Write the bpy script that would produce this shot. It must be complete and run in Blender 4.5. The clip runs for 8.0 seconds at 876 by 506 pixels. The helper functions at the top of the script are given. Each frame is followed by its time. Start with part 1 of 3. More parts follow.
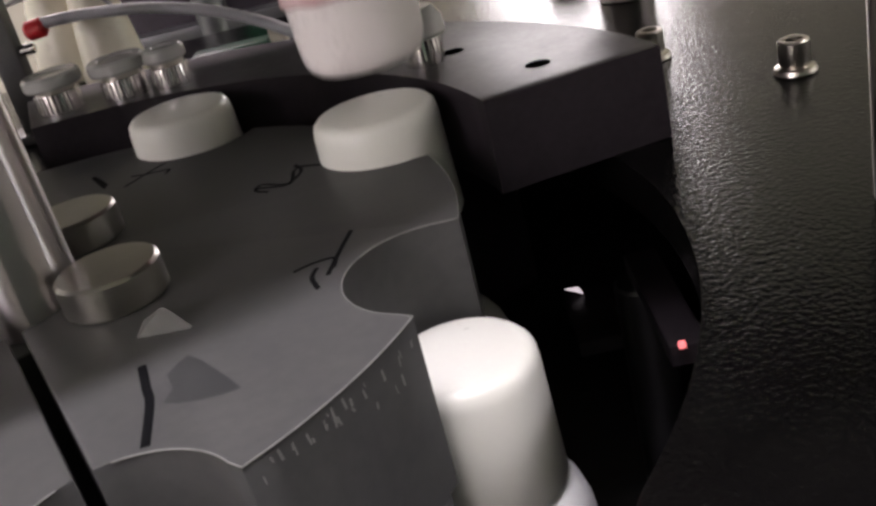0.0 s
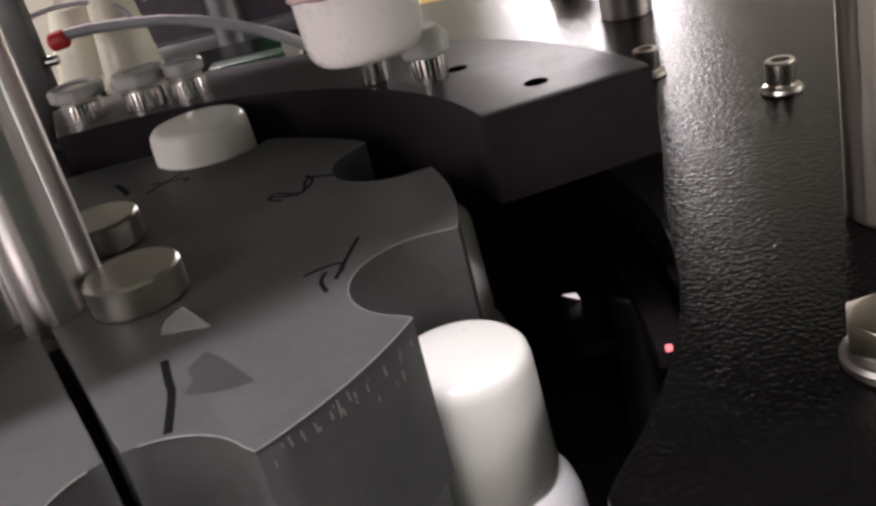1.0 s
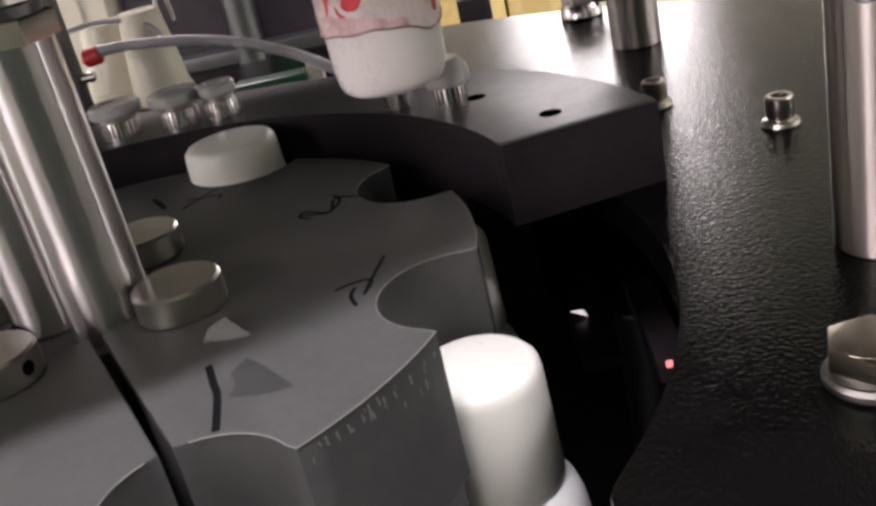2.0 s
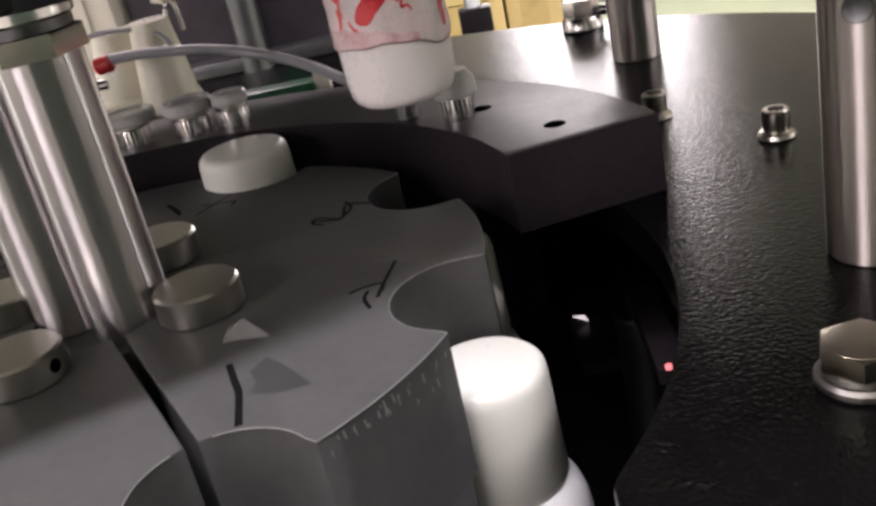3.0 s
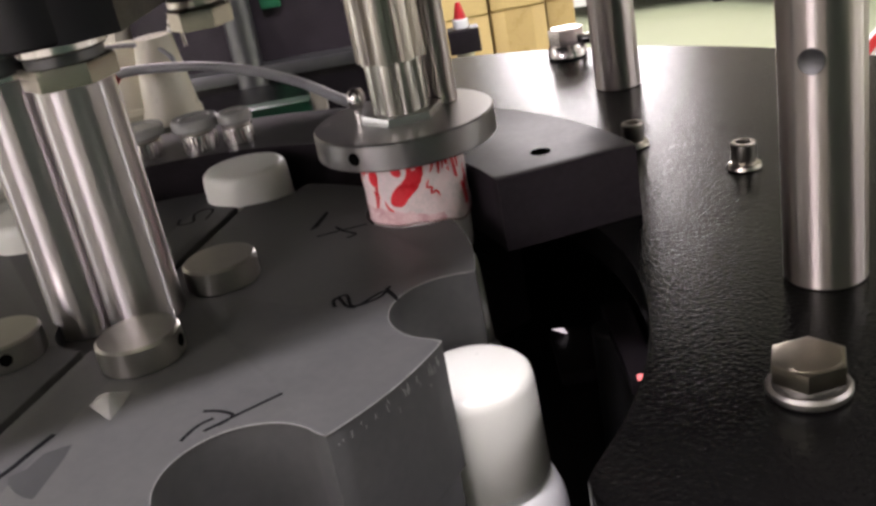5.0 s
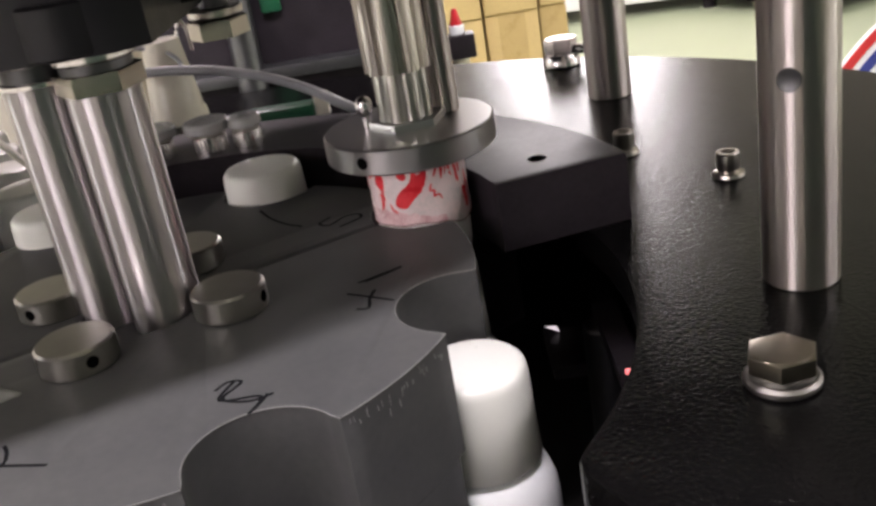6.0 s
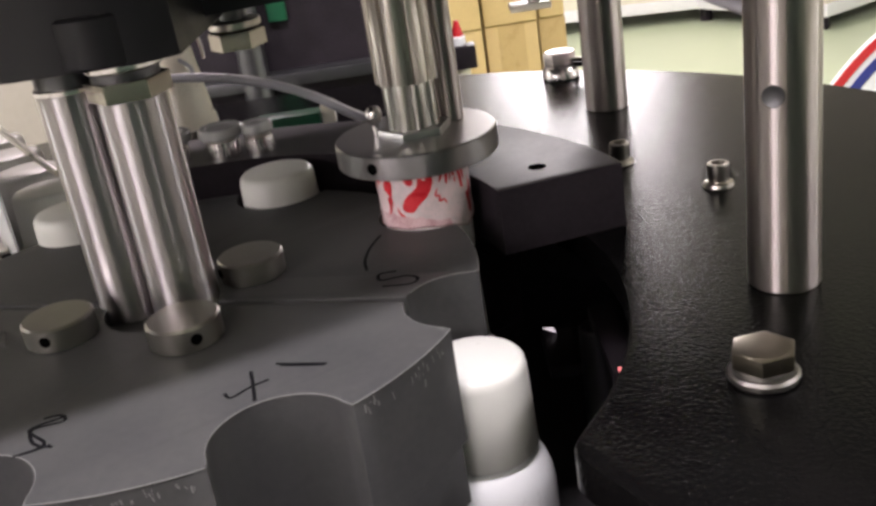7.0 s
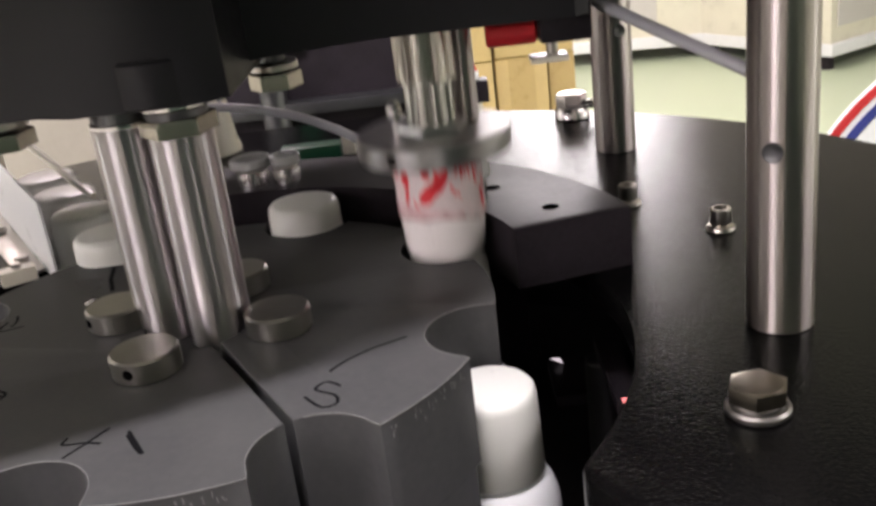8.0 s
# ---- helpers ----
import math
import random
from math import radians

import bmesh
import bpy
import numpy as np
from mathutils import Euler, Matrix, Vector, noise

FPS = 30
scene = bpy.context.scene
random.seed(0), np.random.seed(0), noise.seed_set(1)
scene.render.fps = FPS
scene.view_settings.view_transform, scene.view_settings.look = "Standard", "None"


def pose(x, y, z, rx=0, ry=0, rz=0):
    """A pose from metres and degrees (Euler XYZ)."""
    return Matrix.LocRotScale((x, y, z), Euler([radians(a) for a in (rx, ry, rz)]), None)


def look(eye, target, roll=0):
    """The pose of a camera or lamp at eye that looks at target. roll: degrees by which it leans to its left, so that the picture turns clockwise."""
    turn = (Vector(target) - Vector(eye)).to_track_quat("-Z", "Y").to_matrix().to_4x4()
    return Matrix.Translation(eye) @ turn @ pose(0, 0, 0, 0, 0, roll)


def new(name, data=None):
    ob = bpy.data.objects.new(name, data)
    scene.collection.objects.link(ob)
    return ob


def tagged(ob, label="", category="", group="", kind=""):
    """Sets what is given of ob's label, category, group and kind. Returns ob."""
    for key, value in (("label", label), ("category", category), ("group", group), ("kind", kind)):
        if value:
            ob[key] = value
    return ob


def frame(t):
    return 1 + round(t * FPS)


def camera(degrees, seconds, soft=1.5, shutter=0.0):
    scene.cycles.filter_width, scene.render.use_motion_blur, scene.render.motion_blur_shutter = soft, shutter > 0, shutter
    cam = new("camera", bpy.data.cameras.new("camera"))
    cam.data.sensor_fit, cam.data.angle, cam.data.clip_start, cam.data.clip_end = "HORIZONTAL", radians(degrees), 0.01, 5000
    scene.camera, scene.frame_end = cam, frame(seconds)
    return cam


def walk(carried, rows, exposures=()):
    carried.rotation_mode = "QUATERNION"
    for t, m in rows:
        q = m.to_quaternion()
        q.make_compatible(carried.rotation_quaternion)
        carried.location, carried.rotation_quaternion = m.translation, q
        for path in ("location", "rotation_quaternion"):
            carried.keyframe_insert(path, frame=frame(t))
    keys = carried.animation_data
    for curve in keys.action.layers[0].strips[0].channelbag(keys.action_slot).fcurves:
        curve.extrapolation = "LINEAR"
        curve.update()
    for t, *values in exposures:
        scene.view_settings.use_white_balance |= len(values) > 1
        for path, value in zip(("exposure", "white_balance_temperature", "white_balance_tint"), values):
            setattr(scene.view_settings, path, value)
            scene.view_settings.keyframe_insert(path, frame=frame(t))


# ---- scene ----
cam = camera(47.99, 8.0, soft=3.0, shutter=0.5)
ROWS = [
    (0.0, 0.1284, -0.2278, 0.1102, 64.18, 13.10, -2.41),
    (0.5, 0.1285, -0.2368, 0.1128, 64.47, 12.97, -2.07),
    (1.0, 0.1322, -0.2439, 0.1173, 64.71, 12.90, -1.58),
    (1.5, 0.1316, -0.2539, 0.1221, 65.04, 12.48, -1.08),
    (2.0, 0.1304, -0.2630, 0.1295, 65.49, 11.98, -0.74),
    (3.5, 0.1268, -0.2774, 0.1380, 66.20, 11.19, -0.92),
    (4.0, 0.1270, -0.2817, 0.1448, 66.50, 10.56, -1.13),
    (4.5, 0.1262, -0.2898, 0.1463, 66.44, 10.13, -1.25),
    (6.0, 0.1209, -0.3198, 0.1573, 66.45, 9.00, -1.66),
    (6.5, 0.1187, -0.3315, 0.1619, 66.78, 8.26, -1.67),
    (7.0, 0.1178, -0.3402, 0.1638, 66.95, 8.22, -1.59),
    (7.5, 0.1186, -0.3426, 0.1648, 67.08, 8.09, -1.43),
    (8.0, 0.1113, -0.3636, 0.1782, 68.47, 6.57, -0.87),
]
walk(cam, [(t, pose(x, y, z, rx, ry, rz)) for t, x, y, z, rx, ry, rz in ROWS], exposures=[(0.0, -0.1, 6650, 33), (2.0, 0.06, 6650, 33), (4.5, 0.06, 6650, 33), (8.0, 0.02, 6650, 33)])

# The origin is the axis of the star wheel, on the table's top; the hall's floor lies 0.9 m below it.

# ---- light ----
world = bpy.data.worlds.new("hall_air")
scene.world = world
world.use_nodes = True
world.node_tree.nodes["Background"].inputs[0].default_value = (0.75, 0.8, 0.85, 1)
world.node_tree.nodes["Background"].inputs[1].default_value = 0.02


def area_lamp(name, place, target, size_x, size_y, watts, colour=(1, 1, 1), turn=0):
    data = bpy.data.lights.new(name, "AREA")
    data.shape, data.size, data.size_y, data.energy, data.color = "RECTANGLE", size_x, size_y, watts, colour
    ob = new(name, data)
    ob.matrix_basis = look(place, target, turn)
    return ob


# unseen ceiling lamps; the fourth added to brighten the background, the last for table glints
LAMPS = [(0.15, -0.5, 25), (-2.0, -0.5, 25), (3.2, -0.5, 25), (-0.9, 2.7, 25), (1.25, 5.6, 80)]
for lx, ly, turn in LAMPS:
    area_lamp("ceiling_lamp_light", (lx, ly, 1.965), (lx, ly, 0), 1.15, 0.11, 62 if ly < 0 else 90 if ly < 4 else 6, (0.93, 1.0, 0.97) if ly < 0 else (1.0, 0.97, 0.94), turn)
# daylight through the window in the far wall
area_lamp("window_light", (1.045, 6.38, 1.15), (0.6, 0, 0.6), 1.12, 1.3, 40, (0.96, 1.0, 0.95))
# front light on cup and caps, through an added window behind the camera
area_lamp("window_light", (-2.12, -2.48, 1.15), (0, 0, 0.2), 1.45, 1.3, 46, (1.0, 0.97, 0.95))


# ---- materials ----
def material(name, colour, rough=0.5, metal=0.0, vary=0.12, scale=60.0, bump=0.0, bump_scale=400.0, spread=0.08, tint=None,
             specular=0.5, emit=0.0, grain=None, depth=0.0001, clear=0.0, turned=0.0):
    """A surface with two scales of variation in colour and roughness, and a fine relief."""
    m = bpy.data.materials.new(name)
    m.use_nodes = True
    t = m.node_tree
    b = t.nodes["Principled BSDF"]
    b.inputs["Metallic"].default_value = metal
    b.inputs["Specular IOR Level"].default_value = specular
    co = t.nodes.new("ShaderNodeTexCoord")
    space = co.outputs["Object"]
    if grain:
        mp = t.nodes.new("ShaderNodeMapping")
        mp.inputs["Scale"].default_value = grain
        t.links.new(space, mp.inputs["Vector"])
        space = mp.outputs["Vector"]
    big, small = t.nodes.new("ShaderNodeTexNoise"), t.nodes.new("ShaderNodeTexNoise")
    for n, s, d in ((big, scale, 4), (small, scale * 11, 6)):
        n.inputs["Scale"].default_value, n.inputs["Detail"].default_value = s, d
        t.links.new(space, n.inputs["Vector"])
    mix = t.nodes.new("ShaderNodeMath")
    mix.operation = "MULTIPLY_ADD"
    mix.inputs[1].default_value = 0.4
    t.links.new(small.outputs["Fac"], mix.inputs[0])
    half = t.nodes.new("ShaderNodeMath")
    half.operation = "MULTIPLY"
    half.inputs[1].default_value = 0.6
    t.links.new(big.outputs["Fac"], half.inputs[0])
    t.links.new(half.outputs[0], mix.inputs[2])
    ramp = t.nodes.new("ShaderNodeValToRGB")
    a = [max(0.0, c * (1 - vary)) for c in colour]
    z = [min(1.0, c * (1 + vary)) for c in (tint or colour)]
    ramp.color_ramp.elements[0].position, ramp.color_ramp.elements[0].color = 0.3, (*a, 1)
    ramp.color_ramp.elements[1].position, ramp.color_ramp.elements[1].color = 0.7, (*z, 1)
    t.links.new(mix.outputs[0], ramp.inputs["Fac"])
    t.links.new(ramp.outputs["Color"], b.inputs["Base Color"])
    rr = t.nodes.new("ShaderNodeMapRange")
    rr.inputs["From Min"].default_value, rr.inputs["From Max"].default_value = 0.3, 0.7
    rr.inputs["To Min"].default_value, rr.inputs["To Max"].default_value = max(0.02, rough - spread), min(1.0, rough + spread)
    t.links.new(mix.outputs[0], rr.inputs["Value"])
    t.links.new(rr.outputs["Result"], b.inputs["Roughness"])
    if bump:
        n = t.nodes.new("ShaderNodeTexNoise")
        n.inputs["Scale"].default_value, n.inputs["Detail"].default_value = bump_scale, 3
        t.links.new(space, n.inputs["Vector"])
        bp = t.nodes.new("ShaderNodeBump")
        bp.inputs["Strength"].default_value, bp.inputs["Distance"].default_value = bump, depth
        t.links.new(n.outputs["Fac"], bp.inputs["Height"])
        t.links.new(bp.outputs["Normal"], b.inputs["Normal"])
    if turned:
        tg = t.nodes.new("ShaderNodeTangent")
        tg.direction_type, tg.axis = "RADIAL", "Z"
        t.links.new(tg.outputs["Tangent"], b.inputs["Tangent"])
        b.inputs["Anisotropic"].default_value, b.inputs["Anisotropic Rotation"].default_value = turned, 0.25
    if clear:
        b.inputs["Transmission Weight"].default_value = clear
    if emit:
        b.inputs["Emission Color"].default_value = (*colour, 1)
        b.inputs["Emission Strength"].default_value = emit
    return m


TABLE_PAINT = material("black_hammered_paint", (0.004, 0.0037, 0.0037), 0.1, vary=0.15, spread=0.01, bump=1.0, bump_scale=620, specular=0.1, depth=0.00024)
# greenish cast of the glare, put into the tint of the reflections
TABLE_PAINT.node_tree.nodes["Principled BSDF"].inputs["Specular Tint"].default_value = (0.76, 1.0, 0.8, 1)
GREY_PVC = material("grey_pvc", (0.06, 0.061, 0.063), 0.45, vary=0.13, scale=30, bump=0.1, bump_scale=900, tint=(0.067, 0.067, 0.066), spread=0.04, specular=0.16)


DECK = material("scuffed_black_deck", (0.05, 0.047, 0.05), 0.5, vary=0.25, scale=30, bump=0.1, bump_scale=500, specular=0.2)
DULL_WASHER = material("dull_zinc_washer", (0.25, 0.235, 0.22), 0.42, 1.0, vary=0.1, scale=150, bump=0.2, bump_scale=600)
DULL_BOLT = material("dull_tarnished_steel", (0.22, 0.195, 0.15), 0.32, 1.0, vary=0.12, scale=180, spread=0.05, bump=0.25, bump_scale=600)
BLACK_POM = material("black_acetal", (0.021, 0.0175, 0.0205), 0.36, vary=0.25, scale=40, bump=0.15, bump_scale=700, specular=0.09, spread=0.07)
STEEL = material("turned_stainless_steel", (0.42, 0.38, 0.365), 0.33, 1.0, vary=0.04, grain=(1, 1, 0.01), scale=300, spread=0.01, turned=1.0)
COLUMN = material("ground_chrome_column", (0.46, 0.435, 0.44), 0.28, 1.0, vary=0.01, scale=60, spread=0.005, turned=1.0)
COLLAR = material("dull_steel_collar", (0.34, 0.33, 0.3), 0.32, 1.0, vary=0.08, scale=150, spread=0.03, bump=0.1, bump_scale=900)
CHROME = material("hard_chrome", (0.66, 0.63, 0.63), 0.21, 1.0, vary=0.02, scale=90, spread=0.02)
BOLT_STEEL = material("stainless_bolt", (0.47, 0.44, 0.4), 0.3, 1.0, vary=0.05, scale=150, spread=0.025, bump=0.1, bump_scale=900)
ALU = material("anodised_aluminium", (0.44, 0.43, 0.43), 0.3, 1.0, vary=0.025, scale=60, spread=0.02)
IVORY = material("ivory_cap_plastic", (0.74, 0.74, 0.69), 0.34, vary=0.02, scale=50, bump=0.08, bump_scale=700)
CUP_WHITE = material("pinkish_white_plastic", (0.9, 0.84, 0.83), 0.3, vary=0.02, scale=50)
WHITE = material("white_bottle_plastic", (0.78, 0.79, 0.8), 0.32, vary=0.02, scale=40)
TAPE = material("white_printed_tape", (0.74, 0.68, 0.67), 0.3, vary=0.1, scale=90, tint=(0.78, 0.58, 0.59), bump=0.6, bump_scale=300, depth=0.0003)
TAPE_PINK = material("pink_crumpled_tape", (0.66, 0.3, 0.33), 0.2, vary=0.18, scale=160, tint=(0.82, 0.66, 0.67), bump=0.9, bump_scale=380, depth=0.0003)
TAPE_EDGE = material("brown_tape_edge", (0.3, 0.17, 0.16), 0.5, vary=0.3, scale=200)
TAPE_BROWN = material("brown_packing_tape", (0.47, 0.335, 0.14), 0.3, vary=0.06, scale=30)
INK = material("black_marker_ink", (0.005, 0.005, 0.006), 0.7, vary=0.3, scale=300, specular=0.05)
DARK = material("dark_cast_iron", (0.0065, 0.006, 0.008), 0.5, vary=0.2, scale=60, bump=0.2, bump_scale=500, specular=0.3)
# flat black for the shade inside holes that aren't cut
HOLE_SHADE = material("hole_shade_black", (0.003, 0.003, 0.003), 0.8, specular=0.0)
FLOOR_PAINT = material("pale_green_floor_paint", (0.6, 0.7, 0.5), 0.35, vary=0.02, scale=3)
WALL_PAINT = material("pale_wall_paint", (0.6, 0.57, 0.54), 0.7, vary=0.04, scale=4)
SKYLIGHT = material("daylight_behind_glass", (0.85, 0.95, 0.88), 0.6, vary=0.03, scale=2, emit=3.5)
LAMP_GLOW = material("lamp_diffuser", (1.0, 0.97, 0.93), 0.6, vary=0.02, scale=5, emit=6.0)
# glow that stands for light seen through gaps under the table
RED_GLOW = material("red_gap_glow", (1.0, 0.25, 0.24), 0.4, vary=0.03, scale=50, emit=1.2)
WHITE_GLOW = material("white_gap_glow", (0.9, 0.9, 0.88), 0.4, vary=0.03, scale=50, emit=0.8)
DARK_PATCH = material("dark_patch_grey", (0.04, 0.041, 0.042), 0.4, vary=0.2, scale=120, specular=0.16)
GREEN_ENAMEL = material("dark_green_enamel", (0.03, 0.055, 0.042), 0.45, vary=0.1, scale=10)
GREEN = material("green_plastic", (0.006, 0.085, 0.04), 0.4, vary=0.1, scale=60)
RED = material("red_plastic", (0.55, 0.02, 0.025), 0.35, vary=0.1, scale=80)
RED_PRINT = material("red_print", (0.72, 0.03, 0.04), 0.3, vary=0.15, scale=200)
BLUE = material("blue_stripe_paint", (0.02, 0.03, 0.2), 0.45, vary=0.08, scale=20)
CABLE_GREY = material("grey_cable_sheath", (0.35, 0.35, 0.37), 0.45, vary=0.06, scale=80)
ACRYLIC = material("cloudy_clear_plastic", (0.4, 0.4, 0.39), 0.18, vary=0.08, scale=120)
CREAM = material("cream_enamel", (0.74, 0.7, 0.58), 0.3, vary=0.05, scale=12)
# pale wear of nicks and rims, with the rims' highlight in the colour
WORN_LIT = material("worn_lit_grey", (0.165, 0.165, 0.16), 0.5, vary=0.25, scale=300)
CLEAR_FILM = material("clear_folded_film", (0.7, 0.7, 0.68), 0.15, vary=0.05, scale=200, clear=0.8)
ZINC = material("yellowed_zinc_nut", (0.36, 0.335, 0.28), 0.24, 1.0, vary=0.08, scale=150, spread=0.04, bump=0.1, bump_scale=700)
# darker copy of the steel, with shade put into its colour
SHADED_STEEL = material("shaded_machine_steel", (0.11, 0.11, 0.115), 0.4, 0.9, vary=0.12, scale=80)
FEEDER = material("beige_sheet_metal", (0.27, 0.245, 0.2), 0.5, vary=0.08, scale=14)
CARTON = material("corrugated_cardboard", (0.55, 0.4, 0.17), 0.75, vary=0.1, scale=14, bump=0.2, bump_scale=200)


# ---- mesh helpers, in millimetres ----
def mm(*v):
    return Vector(v) * 0.001


def link(name, bm, mat, parent=None, label="", smooth=True):
    me = bpy.data.meshes.new(name)
    bmesh.ops.recalc_face_normals(bm, faces=bm.faces)
    bm.to_mesh(me)
    bm.free()
    me.materials.append(mat)
    if smooth:
        me.polygons.foreach_set("use_smooth", [True] * len(me.polygons))
        me.set_sharp_from_angle(angle=radians(35))
    ob = new(name, me)
    if parent:
        ob.parent = parent
    if label:
        ob["label"] = label
    return ob


def part(name, bm, mat, parent, label="", at=None):
    ob = link(name, bm, mat, parent, label)
    if at is not None:
        ob.matrix_basis = at
    return ob


def thing(name, label, category, at=None, group="", kind=""):
    ob = new(name)
    ob.empty_display_size = 0.01
    if at is not None:
        ob.matrix_basis = at
    return tagged(ob, label, category, group, kind)


def lathe(profile, steps=48, closed=False):
    """Turns a profile of (radius, height) in mm round the z axis; a radius of 0 closes the end."""
    bm = bmesh.new()
    rings = []
    for r, z in profile:
        if r <= 0:
            rings.append([bm.verts.new(mm(0, 0, z))])
        else:
            rings.append([bm.verts.new(mm(r * math.cos(a), r * math.sin(a), z)) for a in np.linspace(0, 2 * math.pi, steps, endpoint=False)])
    pairs = list(zip(rings, rings[1:])) + ([(rings[-1], rings[0])] if closed else [])
    for lo, hi in pairs:
        n = max(len(lo), len(hi))
        if len(lo) == len(hi) == 1:
            continue
        for k in range(n):
            j = (k + 1) % n
            if len(lo) == 1:
                bm.faces.new((lo[0], hi[k], hi[j]))
            elif len(hi) == 1:
                bm.faces.new((lo[k], lo[j], hi[0]))
            else:
                bm.faces.new((lo[k], lo[j], hi[j], hi[k]))
    return bm


def rod(r, z0, z1, c=0.6, steps=48):
    """A turned rod with chamfered ends."""
    return lathe([(0, z0), (r - c, z0), (r, z0 + c), (r, z1 - c), (r - c, z1), (0, z1)], steps)


def prism(outline, z0, z1, bevel=0.0):
    """An outline of (x, y) in mm, raised from z0 to z1."""
    bm = bmesh.new()
    lo = [bm.verts.new(mm(x, y, z0)) for x, y in outline]
    hi = [bm.verts.new(mm(x, y, z1)) for x, y in outline]
    n = len(lo)
    bm.faces.new(lo[::-1])
    bm.faces.new(hi)
    for k in range(n):
        bm.faces.new((lo[k], lo[(k + 1) % n], hi[(k + 1) % n], hi[k]))
    if bevel:
        edges = [e for e in bm.edges if all(abs(v.co.z - z1 * 0.001) < 1e-7 for v in e.verts)]
        bmesh.ops.bevel(bm, geom=edges, offset=bevel * 0.001, segments=2, affect="EDGES", profile=0.6)
    return bm


def box(x0, y0, z0, x1, y1, z1, bevel=0.0):
    bm = bmesh.new()
    bmesh.ops.create_cube(bm, size=1)
    for v in bm.verts:
        v.co = mm((x0 + x1) / 2 + v.co.x * (x1 - x0), (y0 + y1) / 2 + v.co.y * (y1 - y0), (z0 + z1) / 2 + v.co.z * (z1 - z0))
    if bevel:
        bmesh.ops.bevel(bm, geom=bm.edges[:], offset=bevel * 0.001, segments=2, affect="EDGES", profile=0.6)
    return bm


def hexagon(r, turn=0.0):
    return [(r * math.cos(radians(60 * k + turn)), r * math.sin(radians(60 * k + turn))) for k in range(6)]


def arc(r, a0, a1, n, cx=0.0, cy=0.0):
    return [(cx + r * math.cos(radians(a)), cy + r * math.sin(radians(a))) for a in np.linspace(a0, a1, n)]


def at_mm(x, y, z, rx=0, ry=0, rz=0):
    return pose(x * 0.001, y * 0.001, z * 0.001, rx, ry, rz)


def tube(points, r, n=10, steps=6):
    """A round cord along a smooth line through the points, in mm."""
    pts = [Vector(p) for p in points]
    line = []
    for k in range(len(pts) - 1):
        p0, p1, p2, p3 = pts[max(k - 1, 0)], pts[k], pts[k + 1], pts[min(k + 2, len(pts) - 1)]
        for s in range(steps):
            u = s / steps
            line.append(0.5 * (2 * p1 + (p2 - p0) * u + (2 * p0 - 5 * p1 + 4 * p2 - p3) * u * u + (3 * p1 - p0 - 3 * p2 + p3) * u ** 3))
    line.append(pts[-1])
    bm, rings = bmesh.new(), []
    for k, p in enumerate(line):
        ahead = (line[min(k + 1, len(line) - 1)] - line[max(k - 1, 0)]).normalized()
        side = ahead.cross(Vector((0, 0, 1)) if abs(ahead.z) < 0.95 else Vector((1, 0, 0))).normalized()
        up = side.cross(ahead)
        rings.append([bm.verts.new((p + r * (math.cos(a) * side + math.sin(a) * up)) * 0.001) for a in np.linspace(0, 2 * math.pi, n, endpoint=False)])
    for lo, hi in zip(rings, rings[1:]):
        for k in range(n):
            bm.faces.new((lo[k], lo[(k + 1) % n], hi[(k + 1) % n], hi[k]))
    bm.faces.new(rings[0][::-1])
    bm.faces.new(rings[-1])
    return bm


# ---- the hall ----
HALL = (-3000, -2600, 4600, 6500)
x0, y0, x1, y1 = HALL
tagged(link("floor", box(x0, y0, -960, x1, y1, -900), FLOOR_PAINT, smooth=False), "pale green painted factory floor", "floor", kind="structure")
wall_n = tagged(link("wall_north", box(x0, y1, -900, x1, y1 + 120, 450), WALL_PAINT, smooth=False), "light grey hall wall with a wide window", "wall", kind="structure")
part("wall_side", box(x0, y1, 450, 430, y1 + 120, 2000), WALL_PAINT, wall_n)
part("wall_side", box(1660, y1, 450, x1, y1 + 120, 2000), WALL_PAINT, wall_n)
part("wall_head", box(430, y1, 1850, 1660, y1 + 120, 2000), WALL_PAINT, wall_n)
win = thing("window_1", "unseen wide bright factory window", "window", kind="structure")
part("window_frame", box(430, y1 + 20, 450, 1660, y1 + 60, 490, 3), WHITE, win)
part("window_frame", box(430, y1 + 20, 1810, 1660, y1 + 60, 1850, 3), WHITE, win)
for wx in (430, 1025, 1620):
    part("window_frame", box(wx, y1 + 20, 490, wx + 40, y1 + 60, 1810, 3), WHITE, win)
part("daylight_pane", box(470, y1 + 64, 490, 1620, y1 + 70, 1810), SKYLIGHT, win)
wall_s = tagged(link("wall_south", box(x0, y0 - 120, -900, -2900, y0, 2000), WALL_PAINT, smooth=False), "light grey painted hall wall with an added window and roller door", "wall", kind="structure")
part("wall_sill", box(-2900, y0 - 120, -900, -1350, y0, 450), WALL_PAINT, wall_s)
part("wall_head", box(-2900, y0 - 120, 1850, -1350, y0, 2000), WALL_PAINT, wall_s)
part("wall_pier", box(-1350, y0 - 120, -900, -250, y0, 2000), WALL_PAINT, wall_s)
part("wall_side", box(3500, y0 - 120, -900, x1, y0, 2000), WALL_PAINT, wall_s)
